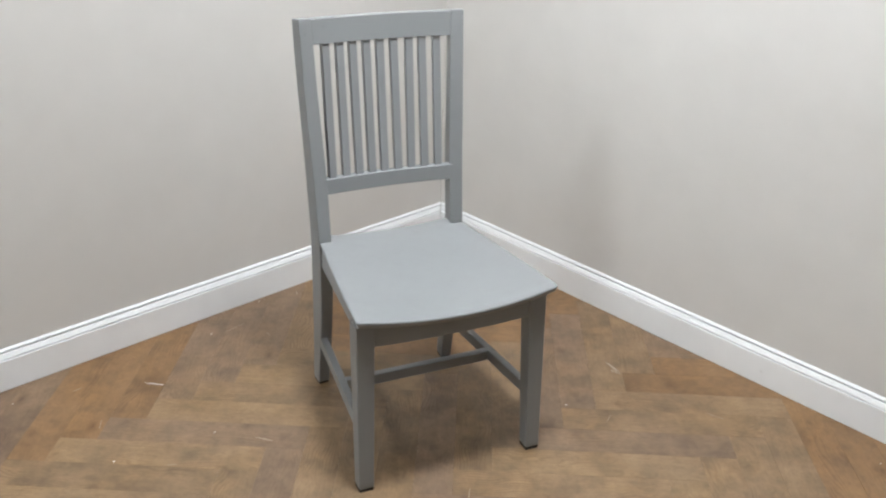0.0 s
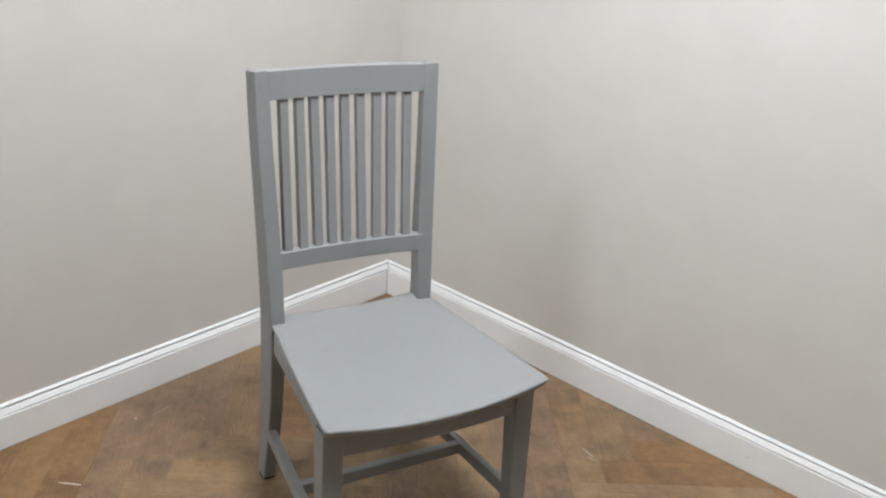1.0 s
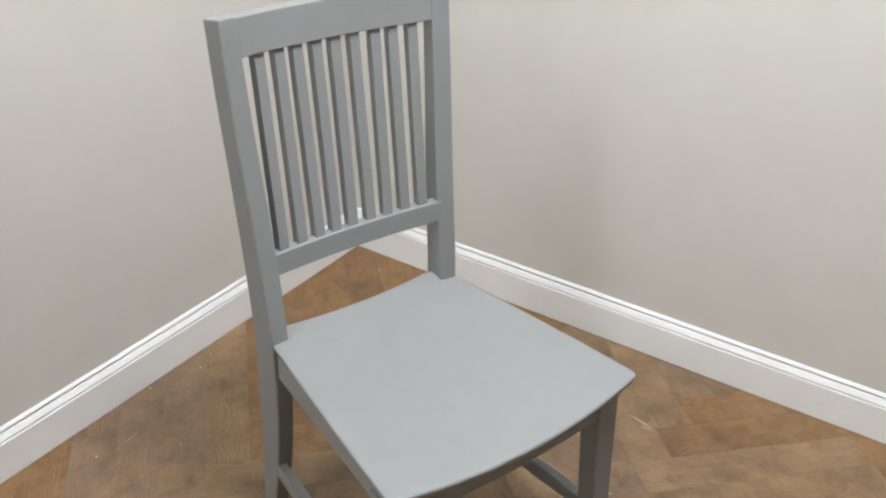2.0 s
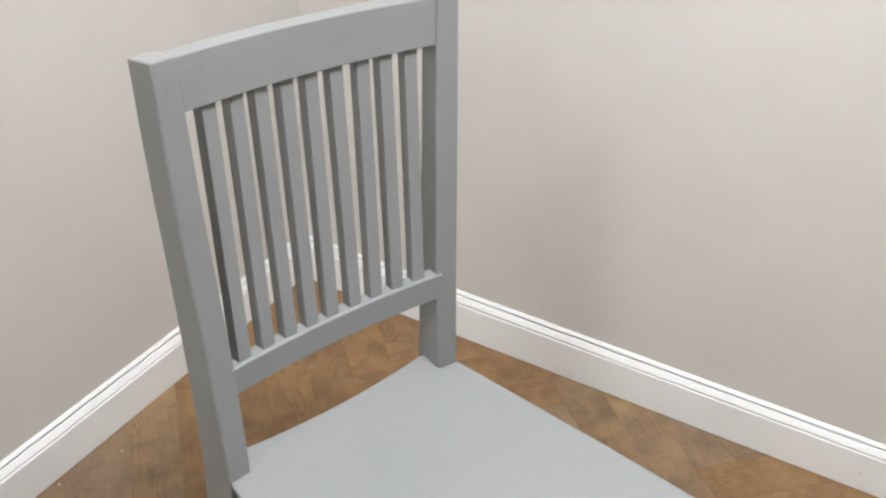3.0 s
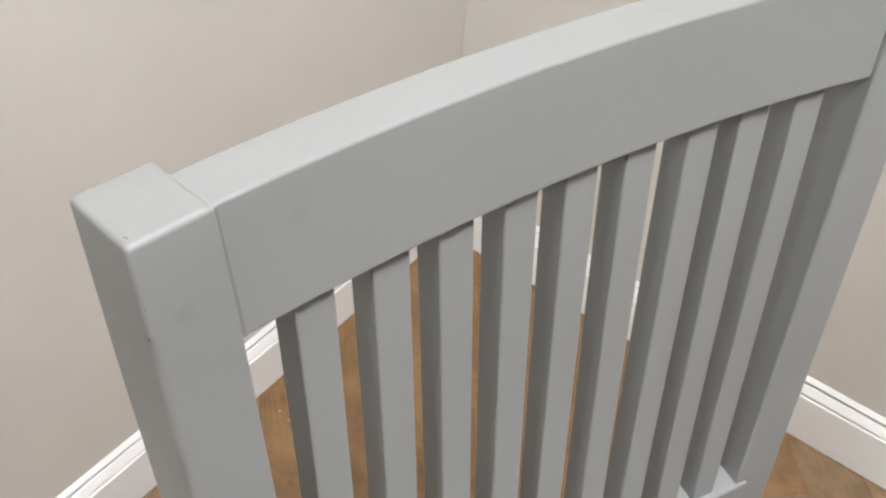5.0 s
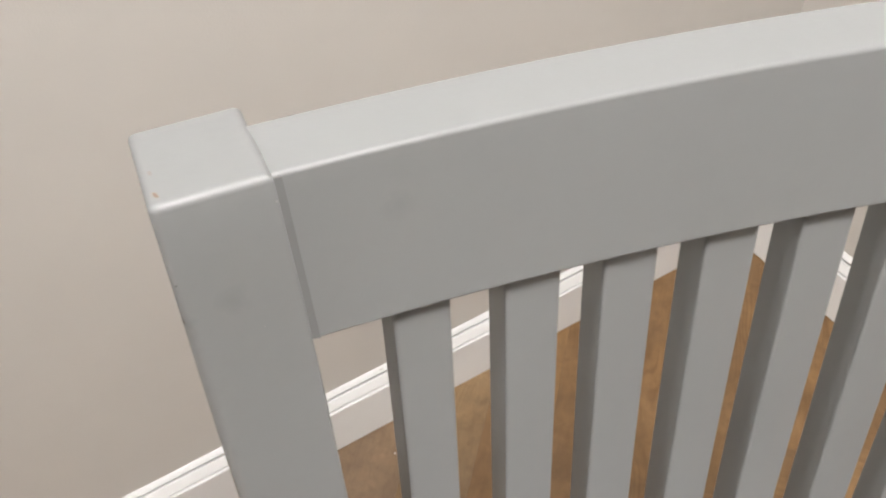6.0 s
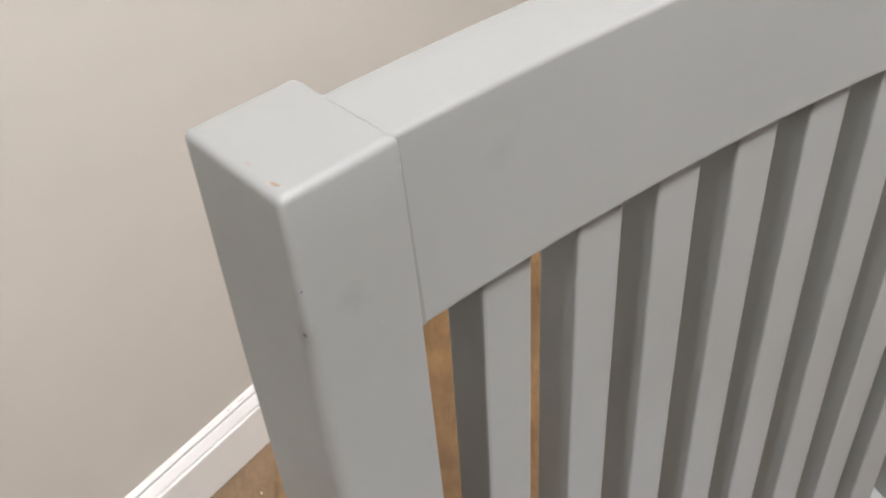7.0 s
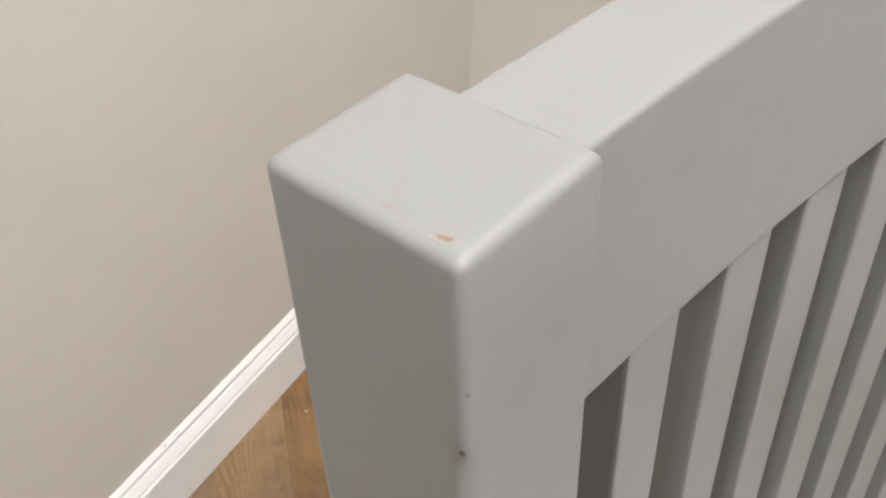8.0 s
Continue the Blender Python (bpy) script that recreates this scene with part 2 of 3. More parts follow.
def wall(name, outline, label, paint=WALL_PAINT):
    return tagged(link_mesh(name, slab(outline, -0.03, CEILING), paint, None, "", False), label, "wall", "", "structure")


north_wall = wall("wall_north", [at(-B - T, -B - T), at(-B - T, -B), at(WALL_LEN + T, -B), at(WALL_LEN + T, -B - T)], "off-white matt painted wall behind the chair")
wall("wall_east", [at(-B - T, -B), at(-B, -B), at(-B, WALL_LEN + T), at(-B - T, WALL_LEN + T)], "off-white matt painted wall beside the chair")
wall("wall_south", [at(-B, WALL_LEN), at(WALL_LEN, WALL_LEN), at(WALL_LEN, WALL_LEN + T), at(-B, WALL_LEN + T)], "plain dark grey unseen wall closing the room, toned to limit bounced light", SOUTH_BOUNCE_PAINT)
wall("wall_west", [at(WALL_LEN, -B), at(WALL_LEN + T, -B), at(WALL_LEN + T, WALL_LEN + T), at(WALL_LEN, WALL_LEN + T)], "plain beige unseen wall closing the room, toned to bounce light back", WEST_BOUNCE_PAINT)
tagged(link_mesh("ceiling", slab([at(-B - T, -B - T), at(WALL_LEN + T, -B - T), at(WALL_LEN + T, WALL_LEN + T), at(-B - T, WALL_LEN + T)], CEILING + 0.002, CEILING + 0.1), CEILING_PAINT, None, "", False),
       "plain white painted ceiling", "ceiling", "", "structure")

# baseboard: distance from the wall and height, from the top down
PROFILE = [(0.0, 0.1205), (0.0006, 0.1205), (0.0018, 0.1193), (0.0034, 0.1171), (0.0047, 0.1152), (0.0056, 0.1140), (0.0054, 0.1136), (0.0004, 0.1133),
           (0.0004, 0.1048), (0.0050, 0.1077), (0.0063, 0.1071), (0.0090, 0.1022), (0.0115, 0.0972), (0.0126, 0.0946), (0.0124, 0.0938), (0.0030, 0.0935), (0.0030, 0.0882),
           (0.0120, 0.0904), (0.0136, 0.0898), (0.0145, 0.0884), (0.0145, 0.0018), (0.0141, 0.0010), (0.0120, 0.0008), (0.0120, 0.0), (0.0, 0.0)]


def baseboard(ends, label):
    """ends: for the two ends, a function from the distance off the wall to a flat place."""
    bm = loft([[(*end(d), z) for d, z in PROFILE] for end in ends])
    return tagged(link_mesh("baseboard", bm, BOARD_PAINT, None, "", False), label, "baseboard", "", "structure")


north_board = baseboard((lambda d: at(d - B + 0.0013, d - B), lambda d: at(WALL_LEN - d, d - B)), "white gloss moulded baseboard with a small scuff")
east_board = baseboard((lambda d: at(d - B, d - B + 0.0013), lambda d: at(d - B, WALL_LEN - d)), "white gloss moulded baseboard with grooved top")
baseboard((lambda d: at(d - B, WALL_LEN - d), lambda d: at(WALL_LEN - d, WALL_LEN - d)), "white gloss moulded baseboard with grooved top")
baseboard((lambda d: at(WALL_LEN - d, d - B), lambda d: at(WALL_LEN - d, WALL_LEN - d)), "white gloss moulded baseboard with grooved top")


def corner_shade():
    """A thin grey strip that paints the soft shade where the two walls meet, widening and narrowing on its way up."""
    rnd = random.Random(4)
    rings = []
    for i in range(29):
        z = 0.122 + 0.74 * i / 28
        w = 0.0002 + 0.0005 * (0.35 + 0.65 * rnd.random()) * (1.0 if z < 0.2 or z > 0.45 else 0.55) * min(1.0, (0.88 - z) / 0.15)
        rings.append([(*at(-B - 0.001, -B - 0.001), z), (*at(-B + w, -B - 0.001), z), (*at(-B + w, -B + 0.0001), z), (*at(-B + 0.0001, -B + w), z), (*at(-B - 0.001, -B + w), z)])
    part("corner_shade_line", loft(rings), CORNER_SHADE, north_wall, "fine grey line painted for the soft shade in the corner")


corner_shade()


# ---- ceiling lights ----
def glow_material(strength, colour):
    m = bpy.data.materials.new("panel_glow")
    m.use_nodes = True
    nt = m.node_tree
    nt.nodes.remove(nt.nodes["Principled BSDF"])
    e = add(nt, "ShaderNodeEmission", Color=(*colour, 1), Strength=strength)
    nt.links.new(e.outputs["Emission"], nt.nodes["Material Output"].inputs["Surface"])
    return m


def ceiling_light(x, y, s, strength, colour):
    top = tagged(new("ceiling_light"), "square white ceiling light panel placed out of view, switched on", "ceiling light", "ceiling light panels")
    bm = bmesh.new()
    for sx, sy, wx, wy in ((0, s, s, 0.012), (0, -s, s, 0.012), (s, 0, 0.012, s), (-s, 0, 0.012, s)):
        bmesh.ops.create_cube(bm, size=1, matrix=Matrix.Translation((sx, sy, -0.012)) @ Matrix.Diagonal((2 * wx + (0.024 if wx == s else 0), 2 * wy - (0.024 if wy == s else 0), 0.024, 1)))
    part("frame", bm, BOARD_PAINT, top)
    part("diffuser", slab([(-s + 0.013, -s + 0.013), (s - 0.013, -s + 0.013), (s - 0.013, s - 0.013), (-s + 0.013, s - 0.013)], -0.016, -0.004), glow_material(strength, colour), top, "glowing frosted diffuser")
    top.matrix_basis = pose(x, y, CEILING, 0, 0, math.degrees(A_LEFT))


for panel in PANELS:
    ceiling_light(*panel)

# ---- the chair ----
chair = tagged(new("dining_chair"), "grey-blue painted wooden slat-back dining chair with chipped paint", "chair")
# post: height, outer x of the front corner, front y, width, depth, turn
POST = [(0.004, 0.2030, 0.2330, 0.0300, 0.0370, 4), (0.10, 0.2022, 0.2130, 0.0315, 0.0450, 5), (0.20, 0.2012, 0.1950, 0.0330, 0.0520, 6), (0.32, 0.2005, 0.1825, 0.0340, 0.0570, 7),
        (0.455, 0.2005, 0.1815, 0.0335, 0.0530, 7), (0.615, 0.2030, 0.2010, 0.0358, 0.0460, 8), (0.80, 0.2083, 0.2245, 0.0352, 0.0375, 9),
        (0.945, 0.2122, 0.2425, 0.0340, 0.0358, 10), (1.007, 0.2140, 0.2502, 0.0315, 0.0355, 10)]


def post_ring(side, z, zz, inset=0.0, r=0.0017, slope=0.0):
    ox, fy, w, d, turned = soft_curve(POST, z, 0.045) if z < 0.9 else curve(POST, z)
    up = min(max((z - 0.3) / 0.7, 0.0), 1.0)    # the two posts do not stand quite alike
    lean = curve(((0.0, 0.0070), (0.3, 0.0045), (0.6, 0.0024), (0.84, 0.0), (0.93, 0.0012), (1.0, 0.0030)), z)[0]
    apart, back = curve(((0.0, 0.0022, 0.001), (0.3, 0.0035, 0.003), (0.455, 0.0047, 0.004), (0.62, 0.0030, 0.0012), (0.8, 0.0028, 0.0), (1.0, 0.0025, 0.0)), z)
    ox, fy, d = (ox - lean, fy + 0.0012 * up, d + 0.0026 * up) if side < 0 else (ox + apart, fy + 0.0004 * up + back, d + 0.0004 * up)
    a = radians(turned)
    ring = []
    r = max(r - inset * 0.5, 0.0008)
    worn = 0.0034 if side < 0 and z < 0.966 else r     # below the rubbed place the outer edge is worn rounder
    for u, v in rounded(w / 2 - inset, d / 2 - inset, (r, r, worn, 0.0008 if side < 0 else r)):
        u, v = u + w / 2, v + d / 2
        x, y = -ox + u * math.cos(a) - v * math.sin(a), fy + u * math.sin(a) + v * math.cos(a)
        ring.append((x, y, zz - slope * (v - d / 2)) if side < 0 else (-x, y, zz - slope * (v - d / 2)))
    return ring


def back_post(side):
    zs = [0.0075 + (0.960 - 0.0075) * i / 33 for i in range(34)] + [0.965, 0.968, 0.975, 0.985, 0.998]
    rings = [post_ring(side, zs[0], zs[0], 0.0012)] + [post_ring(side, z, z) for z in zs[:-1]]
    for k in range(6):                         # the rounded rim of the top
        z, inset = 1.0026 + 0.0024 * math.sin(radians(18 * k)), 0.0024 * (1 - math.cos(radians(18 * k)))
        rings.append(post_ring(side, z, z, inset, 0.0019, 0.13))
    rings.append(post_ring(side, 1.0050, 1.0050, 0.0060, 0.0019, 0.13))
    post = part("back_post", loft(rings), CHAIR_PAINT, chair)
    part("felt_pad", loft([post_ring(side, 0.004, 0.0, 0.002), post_ring(side, 0.004, 0.0078, 0.0015)]), FELT, post, "black felt pad")
    return post


left_post = back_post(-1)
back_post(1)


def bowed_rail(name, x_end, x_ref, y_end, sag, z_bot, z_top, depth, slope, r=0.0025, crown=0.0):
    """A rail between the posts, bowed backwards; y_end: its front at the top of its ends."""
    rings = []
    for i in range(41):
        x = -x_end + 2 * x_end * i / 40
        f = 1 - (x / x_ref) ** 2
        ring = []
        for u, v in rounded(depth / 2, (z_top - z_bot) / 2, r):
            z = (z_top + z_bot) / 2 + v
            ring.append((x, y_end + sag * f + depth / 2 + u - slope * (z_top - z), z + crown * f))
        rings.append(ring)
    return part(name, loft(rings), CHAIR_PAINT, chair)


bowed_rail("top_rail", 0.1925, 0.1855, 0.2600, 0.0138, 0.9440, 1.0036, 0.0228, 0.15, 0.0012)
bowed_rail("lower_rail", 0.1800, 0.1690, 0.2055, 0.0090, 0.5745, 0.6147, 0.0222, 0.06)


def joint_crack(side):
    """The joint between the top rail and a post, up the front: dark and open on the right, where it also runs over the
    top, and a wider grey strip on the left.
    """
    def rail_front(x, z):
        return 0.2600 + 0.0138 * (1 - (x / 0.1855) ** 2) - 0.15 * (1.0036 - z)

    def inner(z, y):
        ring = [(-side * p[0], p[1]) for p in post_ring(side, z, z)]
        return max(x for x, py in ring if abs(py - y) < 0.009)

    wide = 0.00045 if side > 0 else 0.0023
    rings = []
    for i in range(9):
        z = 0.9452 + (1.0028 - 0.9452) * i / 8
        x = inner(z, rail_front(0.18, z)) - 0.0002
        y = rail_front(0.18, z)
        rings.append([(-side * (x + a), y + b, z) for a, b in ((-0.0004, -0.00018), (wide, -0.00018), (wide, 0.002), (-0.0004, 0.002))])
    part("joint_crack", loft(rings), CRACK if side > 0 else GREY_JOINT, chair, "dark open joint" if side > 0 else "grey strip along the joint")
    if side < 0:
        return
    y0, x0 = rail_front(0.18, 1.0036), inner(1.0, rail_front(0.18, 1.0))
    rings = []
    for i in range(5):
        y = y0 + 0.0004 + 0.0215 * i / 4
        x = x0 - (y - y0) * math.tan(radians(10))
        rings.append([(-side * (x + a), y, 1.0036 + b) for a, b in ((-0.0006, 0.00018), (0.0003, 0.00018), (0.0003, -0.001), (-0.0006, -0.001))])
    part("joint_crack", loft(rings), CRACK, chair, "dark open joint")


joint_crack(-1)
joint_crack(1)

# how far each slat strays from even spacing, below and above
STRAY_LOW = (-0.0033, -0.0014, -0.0011, -0.0022, -0.0036, -0.0014, -0.0014, -0.0003, 0.0006)
STRAY_TOP = (0.0021, 0.0030, 0.0007, 0.0007, -0.0001, -0.0001, 0.0040, 0.0015, 0.0032)


def back_slat(k):
    x0, x1 = 0.0354 * k + STRAY_LOW[k + 4], 0.03625 * k + STRAY_TOP[k + 4]
    rings = []
    for i in range(5):
        f = i / 4
        z = 0.610 + (0.952 - 0.610) * f
        x = x0 + (x1 - x0) * f
        low = 0.2055 + 0.0090 * (1 - (x / 0.169) ** 2) + 0.0045
        high = 0.2600 + 0.0138 * (1 - (x / 0.1855) ** 2) - 0.15 * 0.052 + 0.0045
        y = low + (high - low) * f
        a = -0.85 * x
        rings.append([(x + u * math.cos(a) - (v + 0.0088) * math.sin(a), y + u * math.sin(a) + (v + 0.0088) * math.cos(a), z) for u, v in rounded(0.0096, 0.0088, 0.0012, 2)])
    return part("slat", loft(rings), CHAIR_PAINT, chair)


for k in range(-4, 5):
    back_slat(k)

# seat
SEAT_Z, DISH = 0.455, 0.016


def seat_outline():
    pts = []
    # front edge, bowed, left to right, with rounded corners
    for i in range(33):
        f = -1 + 2 * i / 32
        x = 0.2400 * f
        pts.append((x, -0.2440 - 0.0165 * (1 - f * f)))
    pts += [(0.2475, -0.2415), (0.2530, -0.2360), (0.2545, -0.2280)]
    for i in range(1, 12):
        f = i / 12
        pts.append((0.2545 + (0.2000 - 0.2545) * f + 0.004 * math.sin(math.pi * f), -0.2280 + (0.1740 + 0.2280) * f))
    pts += [(0.1995, 0.1800), (0.1985, 0.1850), (0.1715, 0.1895), (0.1692, 0.1915), (0.1692, 0.2270), (0.1650, 0.2310)]
    back = [(0.1600 * (1 - 2 * i / 24), 0.2315 - 0.006 * (1 - (1 - 2 * i / 24) ** 2)) for i in range(25)]
    mirror = [(-x, y) for x, y in reversed(pts[33:])]
    return pts + back + mirror


def dished(x, y):
    """The hollow across the seat; it runs out towards the back."""
    f = min(max((y + 0.06) / 0.26, 0.0), 1.0)
    return -DISH * max(0.0, 1 - (x / 0.235) ** 2) * (1 - 0.35 * f * f * (3 - 2 * f)) + 0.002 * f


def seat():
    out = seat_outline()
    cx, cy = 0.0, -0.02

    def ring(scale, shrink, dz):
        got = []
        for x, y in out:
            d = math.hypot(x - cx, y - cy)
            f = scale * (d - shrink) / d
            x2, y2 = cx + (x - cx) * f, cy + (y - cy) * f
            got.append((0.990 * x2 * (1 + 0.1 * max(0.0, y2)) + 0.0078 - 0.0105 * y2, y2 * (0.988 if y2 < 0 else 1.0), SEAT_Z + dished(x2, y2) + dz))
        return got

    rings = [ring(s, 0.016, -0.0185) for s in (0.04, 0.35, 0.7)]
    rings += [ring(1, 0.016, -0.0185), ring(1, 0.007, -0.0165), ring(1, 0.0025, -0.0115), ring(1, 0.0004, -0.0065), ring(1, 0, -0.0042), ring(1, 0.0006, -0.0020), ring(1, 0.0018, -0.0007), ring(1, 0.0038, 0)]
    rings += [ring(s, 0.0038, 0) for s in (0.95, 0.9, 0.82, 0.74, 0.66, 0.58, 0.5, 0.42, 0.34, 0.26, 0.18, 0.1, 0.04)]
    return part("seat", loft(rings), CHAIR_PAINT, chair)


seat()


RACK = 0.0008                              # the front frame stands a little askew


def front_leg(side):
    rings = []
    levels = [(0.0075, 0.001), (0.0095, 0.0)] + [(0.02 + 0.4145 * i / 12, 0.0) for i in range(13)]
    for z, inset in levels:
        f = min(1.0, z / 0.40)
        w, d = 0.0360 + 0.0090 * f, 0.0365 + 0.0075 * f
        rings.append([(side * (0.2393 - w / 2 + u) - RACK - 0.0025 * (1 - f), -0.2465 + 0.0225 * f + d / 2 + v, z) for u, v in rounded(w / 2 - inset, d / 2 - inset, 0.0028)])
    leg = part("front_leg", loft(rings), CHAIR_PAINT, chair)
    pad = [[(side * (0.2393 - 0.0180 + u) - RACK - 0.0025, -0.2465 + 0.0183 + v, z) for u, v in rounded(0.0176, 0.0176, 0.003)] for z in (0.0, 0.0078)]
    part("felt_pad", loft(pad), FELT, leg, "black felt pad")


front_leg(-1)
front_leg(1)


def bar(name, a, b, width, z_bot, z_top, r=0.0018, bow=0.0, steps=1, top=None):
    """An upright board from a to b in plan; bow: how far its middle swings to its right; top: a height for each place."""
    a, b = Vector(a), Vector(b)
    way = (b - a).normalized()
    side = Vector((way.y, -way.x))
    rings = []
    for i in range(steps + 1):
        f = i / steps
        c = a.lerp(b, f) + side * bow * (1 - (2 * f - 1) ** 2)
        zt = top(c.x) if top else z_top
        zb = z_bot
        rings.append([(c.x + side.x * u, c.y + side.y * u, (zt + zb) / 2 + v) for u, v in rounded(width / 2, (zt - zb) / 2, r, 3)])
    return part(name, loft(rings), CHAIR_PAINT, chair)


under = lambda x: SEAT_Z - 0.0180 + dished(x, -0.2)
bar("front_apron", (-0.204 - RACK, -0.2090), (0.204 - RACK, -0.2090), 0.020, 0.3750, 0.42, 0.002, 0.010, 16, under)
for s in (-1, 1):
    bar("side_apron", (s * 0.2180 + 0.0040, -0.195), (s * 0.1838 - 0.0004, 0.1725), 0.020, 0.3885, 0.4360)
    bar("tenon", (s * 0.1784 - 0.0004, 0.168), (s * 0.1760 - 0.0007, 0.198), 0.008, 0.3930, 0.4320)
    bar("side_stretcher", (s * 0.2230 + 0.0015, -0.212), (s * 0.1880 + 0.0030, 0.215), 0.019, 0.1320, 0.1625)
bar("rear_apron", (-0.172, 0.2050), (0.172, 0.2050), 0.020, 0.3730, 0.42, 0.002, 0.0, 16, under)
bar("cross_stretcher", (-0.207, -0.004), (0.201, -0.004), 0.019, 0.1320, 0.1605)

# ---- wear on the chair ----
def blob(name, centre, normal, rx, ry, turn, mat, parent, label="", seed=0, thick=0.00002):
    """A thin patch with a ragged outline, laid on a surface."""
    rnd = random.Random(seed)
    n = Vector(normal).normalized()
    q = n.to_track_quat("Z", "Y").to_matrix() @ Matrix.Rotation(radians(turn), 3, "Z")
    k = 18
    flat = []
    for i in range(k):
        a = 2 * math.pi * i / k
        r = 0.62 + 0.5 * rnd.random()
        flat.append(Vector((rx * r * math.cos(a), ry * r * math.sin(a), 0)))
    c = Vector(centre)
    rings = [[c + q @ (p - Vector((0, 0, 0.0004))) for p in flat], [c + q @ (p + Vector((0, 0, thick * 0.6))) for p in flat], [c + q @ (p * 0.8 + Vector((0, 0, thick))) for p in flat]]
    return part(name, loft(rings), mat, parent, label)


def stuck(name, near, rx, ry, turn, mat, parent, label, seed, thick=0.00002):
    """A patch on the surface of its parent, at the place nearest to the given one."""
    me = parent.data
    tree = BVHTree.FromPolygons([v.co for v in me.vertices], [p.vertices for p in me.polygons])
    place, normal, _, _ = tree.find_nearest(Vector(near))
    return blob(name, place, normal, rx, ry, turn, mat, parent, label, seed, thick)


# corner of the post top: bare wood, a primer rim and a fainter rub
stuck("paint_chip", (-0.2093, 0.2570, 1.0068), 0.0008, 0.0018, 12, WORN_RIM, left_post, "worn paint round the chip", 2)
stuck("paint_chip", (-0.2089, 0.2569, 1.0068), 0.0006, 0.0016, 14, BARE_WOOD, left_post, "chipped paint showing bare wood", 1, 0.00004)
stuck("paint_chip", (-0.2080, 0.2548, 1.0071), 0.0004, 0.0007, 60, WORN_RIM, left_post, "worn paint round the chip", 4, 0.00003)
stuck("paint_chip", (-0.2105, 0.2669, 1.0055), 0.0006, 0.0014, 10, RUBBED, left_post, "rubbed paint", 3)
stuck("dark_speck", (-0.2096, 0.2486, 0.9817), 0.00024, 0.00034, 0, DARK_MARK, left_post, "black speck", 5)
stuck("white_speck", (-0.1899, 0.2488, 0.9585), 0.00022, 0.00012, 0, PALE_CHIP, left_post, "white speck", 6)
stuck("rub_mark", (-0.2101, 0.2480, 0.9685), 0.0006, 0.0009, 20, RUB_BROWN, left_post, "brown rubbed edge", 7)
stuck("paint_drip", (-0.1800, 0.2556, 0.9990), 0.00016, 0.0006, 0, PALE_CHIP, left_post, "white paint drip", 8)

# ---- marks on the baseboards ----
for s, rx in ((0.648, 0.0075), (0.668, 0.0045)):
    stuck("scuff", (*at(s, 0.0034 - B), 0.1171), rx, 0.0007, 0, GREY_SCUFF, north_board, "grey scuff", 9)
stuck("scuff", (0.9640, -0.2210, 0.0432), 0.005, 0.0009, 0, GREY_SCUFF, east_board, "small dark scratch", 10)

# an open stretch of the joint between board and floor, with a pale splinter before it
for k, (d0, d1, off, w, m, name, label) in enumerate(((0.930, 1.035, 0.0004, 0.0016, CRACK, "gap", "dark open joint under the baseboard"), (0.945, 1.040, 0.0032, 0.0011, BRIGHT_SCRAPE, "splinter", "pale splinter of wood"))):
    rnd = random.Random(60 + k)
    rings = []
    for i in range(13):
        f = i / 12
        half = 0.5 * w * (0.25 + 0.75 * math.sin(math.pi * f)) * (0.7 + 0.5 * rnd.random())
        d = d0 + (d1 - d0) * f
        rings.append([(*at(off + 0.0012 * f - half, d), -0.0005), (*at(off + 0.0012 * f + half, d), -0.0005), (*at(off + 0.0012 * f + half, d), 0.0006), (*at(off + 0.0012 * f - half, d), 0.0006)])
    part(name, loft(rings), m, east_board, label)

# ---- floor: oak planks laid in herringbone ----
floor = tagged(link_mesh("floor", slab([at(-B - T, -B - T), at(WALL_LEN + T, -B - T), at(WALL_LEN + T, WALL_LEN + T), at(-B - T, WALL_LEN + T)], -0.04, -0.0012), JOINT, None, "", False),
               "brown oak herringbone plank floor, scuffed and flecked", "floor", "", "structure")
PL, PW, GAP = 0.525, 0.0945, 0.00016
A_U = radians(154.0)
EU, EV = Vector((math.cos(A_U), math.sin(A_U))), Vector((math.cos(A_U - math.pi / 2), math.sin(A_U - math.pi / 2)))


def clipped(poly, edges):
    for p, n in edges:
        out = []
        for a, b in zip(poly, poly[1:] + poly[:1]):
            da, db = (a - p).dot(n), (b - p).dot(n)
            if da >= 0:
                out.append(a)
            if da * db < 0:
                out.append(a.lerp(b, da / (da - db)))
        poly = out
        if len(poly) < 3:
            return []
    return poly


ROOM = [Vector(at(-0.006, -0.006)), Vector(at(WALL_LEN - 0.006, -0.006)), Vector(at(WALL_LEN - 0.006, WALL_LEN - 0.006)), Vector(at(-0.006, WALL_LEN - 0.006))]
MID = sum(ROOM, Vector((0, 0))) / 4
ROOM_EDGES = []
for a, b in zip(ROOM, ROOM[1:] + ROOM[:1]):
    n = Vector((a.y - b.y, b.x - a.x)).normalized()
    ROOM_EDGES.append((a, n if (MID - a).dot(n) > 0 else -n))


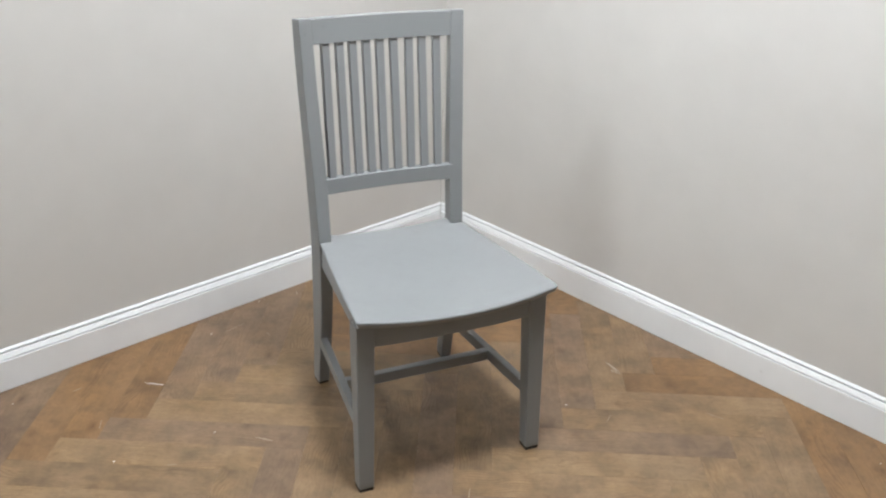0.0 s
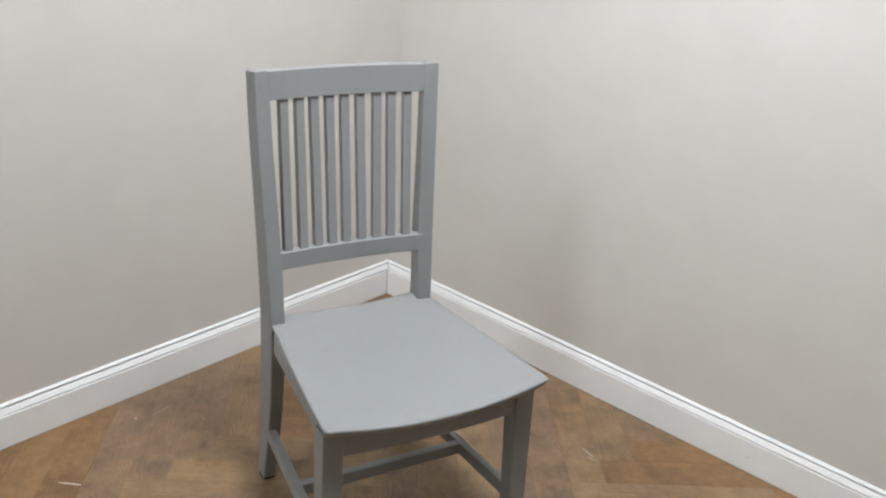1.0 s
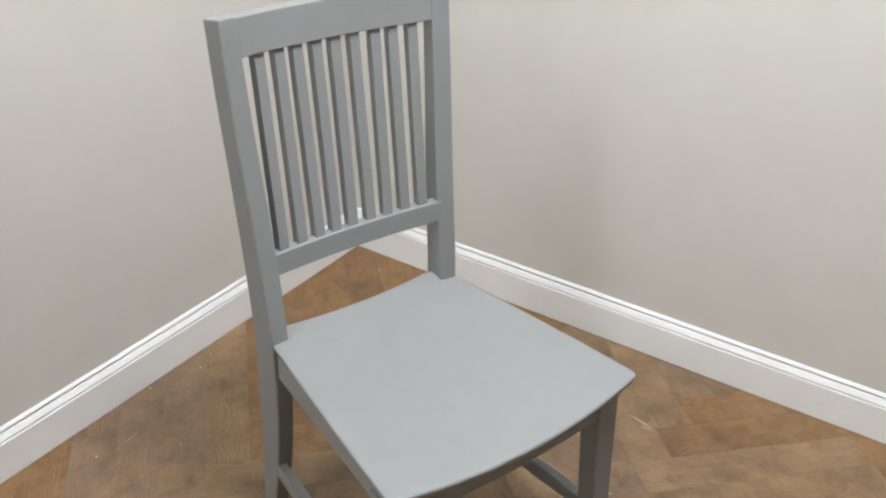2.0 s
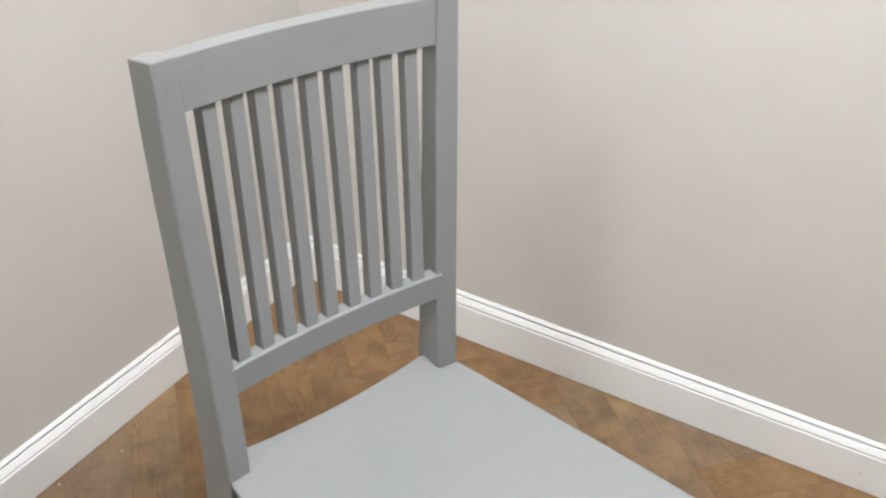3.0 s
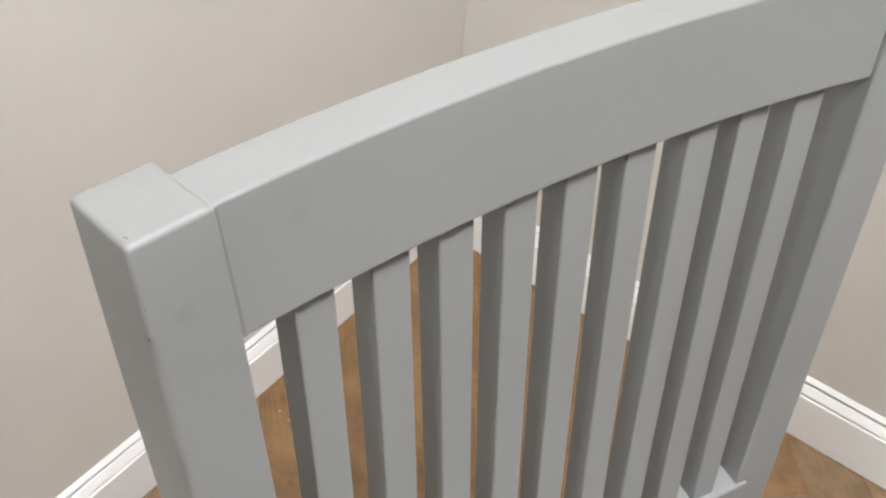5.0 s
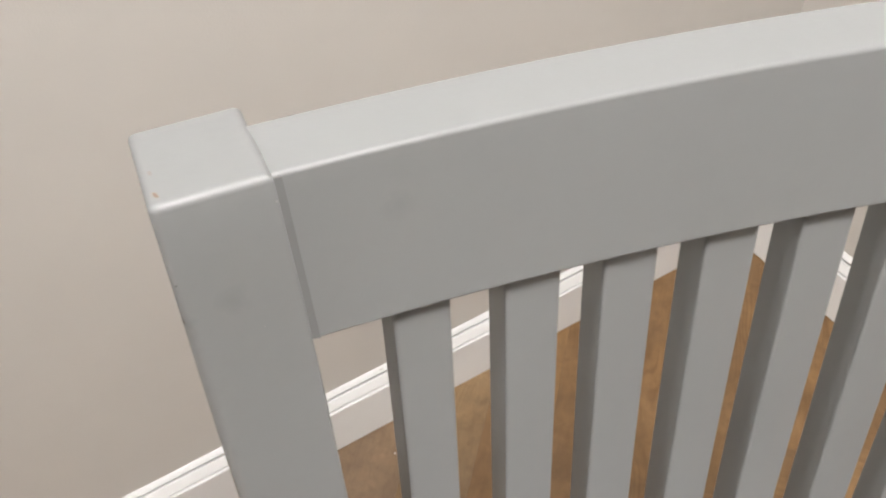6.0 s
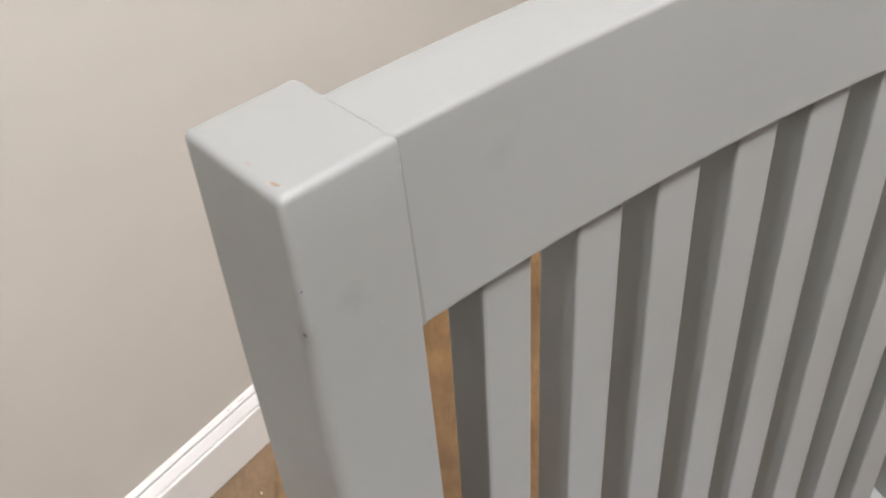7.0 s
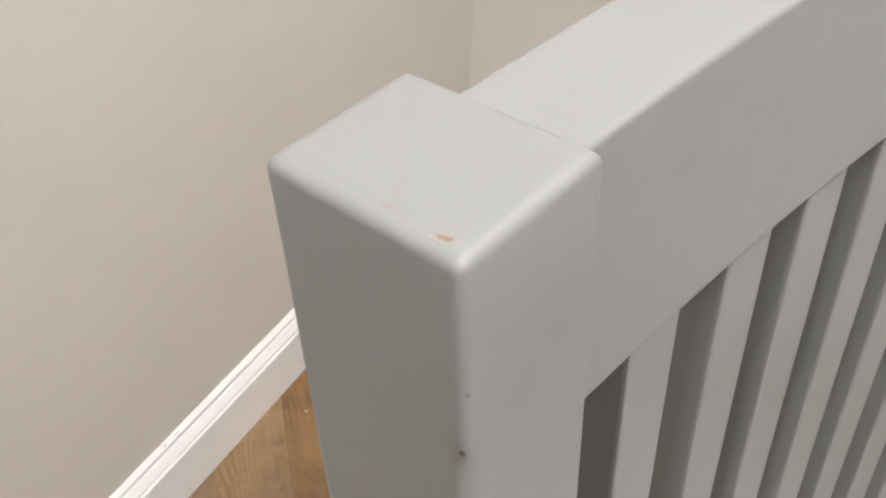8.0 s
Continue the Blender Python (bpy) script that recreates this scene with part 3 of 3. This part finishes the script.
def plank_mesh(name, poly):
    """A plank on a flat outline, with finely eased upper edges."""
    c = sum(poly, Vector((0, 0))) / len(poly)
    e = 0.0003
    inner = []
    for p in poly:
        d = (p - c).length
        inner.append(c + (p - c) * max(0.0, (d - 1.4 * e)) / max(d, 1e-6))
    me = bpy.data.meshes.new(name)
    n = len(poly)
    vs = [(p.x, p.y, -0.004) for p in poly] + [(p.x, p.y, -e * 0.5) for p in poly] + [(p.x, p.y, 0.0) for p in inner]
    fs = [tuple(range(2 * n, 3 * n))]
    for k in (0, 1):
        fs += [(k * n + i, k * n + (i + 1) % n, (k + 1) * n + (i + 1) % n, (k + 1) * n + i) for i in range(n)]
    me.from_pydata(vs, [], fs)
    me.update()
    return me


full = plank_mesh("plank", [Vector(p) for p in ((-PL / 2 + GAP, -PW / 2 + GAP), (PL / 2 - GAP, -PW / 2 + GAP), (PL / 2 - GAP, PW / 2 - GAP), (-PL / 2 + GAP, PW / 2 - GAP))])
full_meshes = []
for mat in (OAK, OAK_LIGHT, OAK_DARK, OAK_WARM):
    me = full.copy()
    me.materials.append(mat)
    full_meshes.append(me)
pick = random.Random(11)
# boards whose tone stands out: 0 brown, 1 light, 2 grey-brown, 3 warm
TONE = {("u", 0, 0): 1, ("u", 1, 0): 1, ("u", 2, 0): 0, ("u", 3, 0): 1, ("u", 4, 0): 2, ("u", 5, 0): 1, ("u", 6, 0): 0, ("u", -1, -1): 1, ("u", -2, -1): 2, ("u", -4, -1): 0,
        ("v", -1, 0): 0, ("v", 0, 0): 2, ("v", 1, 0): 2, ("v", 2, 0): 2, ("v", 3, 0): 3, ("v", 4, 0): 3, ("v", 5, 0): 3, ("v", 4, -1): 2, ("v", 3, -1): 0, ("v", -4, -1): 2, ("v", -7, -1): 2, ("u", -5, -1): 3, ("u", -6, -1): 3, ("u", -3, -1): 0,
        ("v", -4, -2): 0, ("v", -5, -2): 3, ("v", -6, -2): 3, ("v", -7, -2): 3, ("v", -3, -2): 0}
for j in range(-9, 10):
    for k in range(-60, 61):
        for kind in "uv":
            u0, v0 = -0.1075 + k * PW + j * PL, 0.3030 - k * PW + j * PL
            if kind == "u":
                cu, cv, ang = u0 + PL / 2, v0 - PW / 2, A_U
            else:
                cu, cv, ang = u0 + PL + PW / 2, v0 - PW + PL / 2, A_U - math.pi / 2
            c = EU * cu + EV * cv
            if min((c - p).dot(n) for p, n in ROOM_EDGES) < -0.33:
                continue
            rot = Matrix.Rotation(ang, 2)
            hx, hy = PL / 2 - GAP, PW / 2 - GAP
            quad = [c + rot @ Vector(p) for p in ((-hx, -hy), (hx, -hy), (hx, hy), (-hx, hy))]
            cut = clipped(quad, ROOM_EDGES)
            if len(cut) < 3:
                continue
            roll = pick.random()
            which = 0 if roll < 0.55 else 1 if roll < 0.78 else 2
            # boards near the corner take the warm tone
            if (c - CORNER).length < 0.72 + 0.3 * pick.random():
                which = 3
            which = TONE.get((kind, k, j), which)
            if cut == quad:
                me = full_meshes[which]
            else:
                back = rot.transposed()
                local = [back @ (p - c) for p in cut]
                area = abs(sum(a.x * b.y - a.y * b.x for a, b in zip(local, local[1:] + local[:1]))) / 2
                if area < 2e-4:
                    continue
                me = plank_mesh("plank", local)
                me.materials.append((OAK, OAK_LIGHT, OAK_DARK, OAK_WARM)[which])
            ob = new("plank", me)
            ob.parent = floor
            ob.matrix_basis = Matrix.Translation((c.x, c.y, 0)) @ Matrix.Rotation(ang, 4, "Z")

# ---- scratches and flecks on the floor ----
UP = (0, 0, 1)
for k, (x, y, rx, ry, a, m) in enumerate(((-0.6170, 0.3975, 0.0300, 0.0030, -33, GREY_SCUFF), (0.6217, 0.0108, 0.0034, 0.0330, 6, BRIGHT_SCRAPE), (0.6167, -0.0183, 0.0022, 0.0160, 30, BRIGHT_SCRAPE),
                                           (-0.3968, 0.0398, 0.0270, 0.0040, -40, SCUFF_PALE), (-0.3445, 0.6235, 0.0350, 0.0016, 25, SCUFF_PALE), (-0.0056, -0.3472, 0.0300, 0.0016, 60, SCUFF_PALE), (-0.8160, 0.4440, 0.0160, 0.0022, 20, SCUFF_PALE), (-0.7741, 0.2582, 0.0200, 0.0014, 75, SCUFF_PALE), (-0.6317, 0.0234, 0.0150, 0.0018, -15, SCUFF_PALE), (0.4737, -0.2057, 0.0220, 0.0014, 40, SCUFF_PALE), (0.7467, -0.3027, 0.0260, 0.0016, -55, SCUFF_PALE), (-0.2586, 0.5459, 0.0180, 0.0013, 100, SCUFF_PALE))):
    blob("scratch", (x, y, 0.0002), UP, rx, ry, a, m, floor, "pale scrape mark", 20 + k, 0.0004)
for k, (x, y) in enumerate(((-0.9779, 0.4359), (-0.5099, 0.1141), (-0.4196, 0.6107), (-0.2357, 0.7639), (1.0103, -0.6267), (0.3980, -0.1102), (-0.1068, 0.7717),
                            (0.5014, 0.8986), (0.0868, 0.8447), (0.0915, 0.8225), (0.5040, 0.5661), (-0.7599, 0.0874))):
    fleck = blob("paint_fleck", (0, 0, 0.0006), UP, 0.0010 if k in (8, 9) else 0.0013 + 0.0005 * (k % 3), 0.0009 if k in (8, 9) else 0.0012 + 0.0004 * (k % 2), 37 * k, WHITE_FLECK, None, "", 40 + k, 0.0010)
    fleck.matrix_basis = pose(x, y, 0, 0, 0, 50 * k)
    tagged(fleck, "tiny white paint fleck lying on the oak floor", "debris", "paint flecks on the floor")
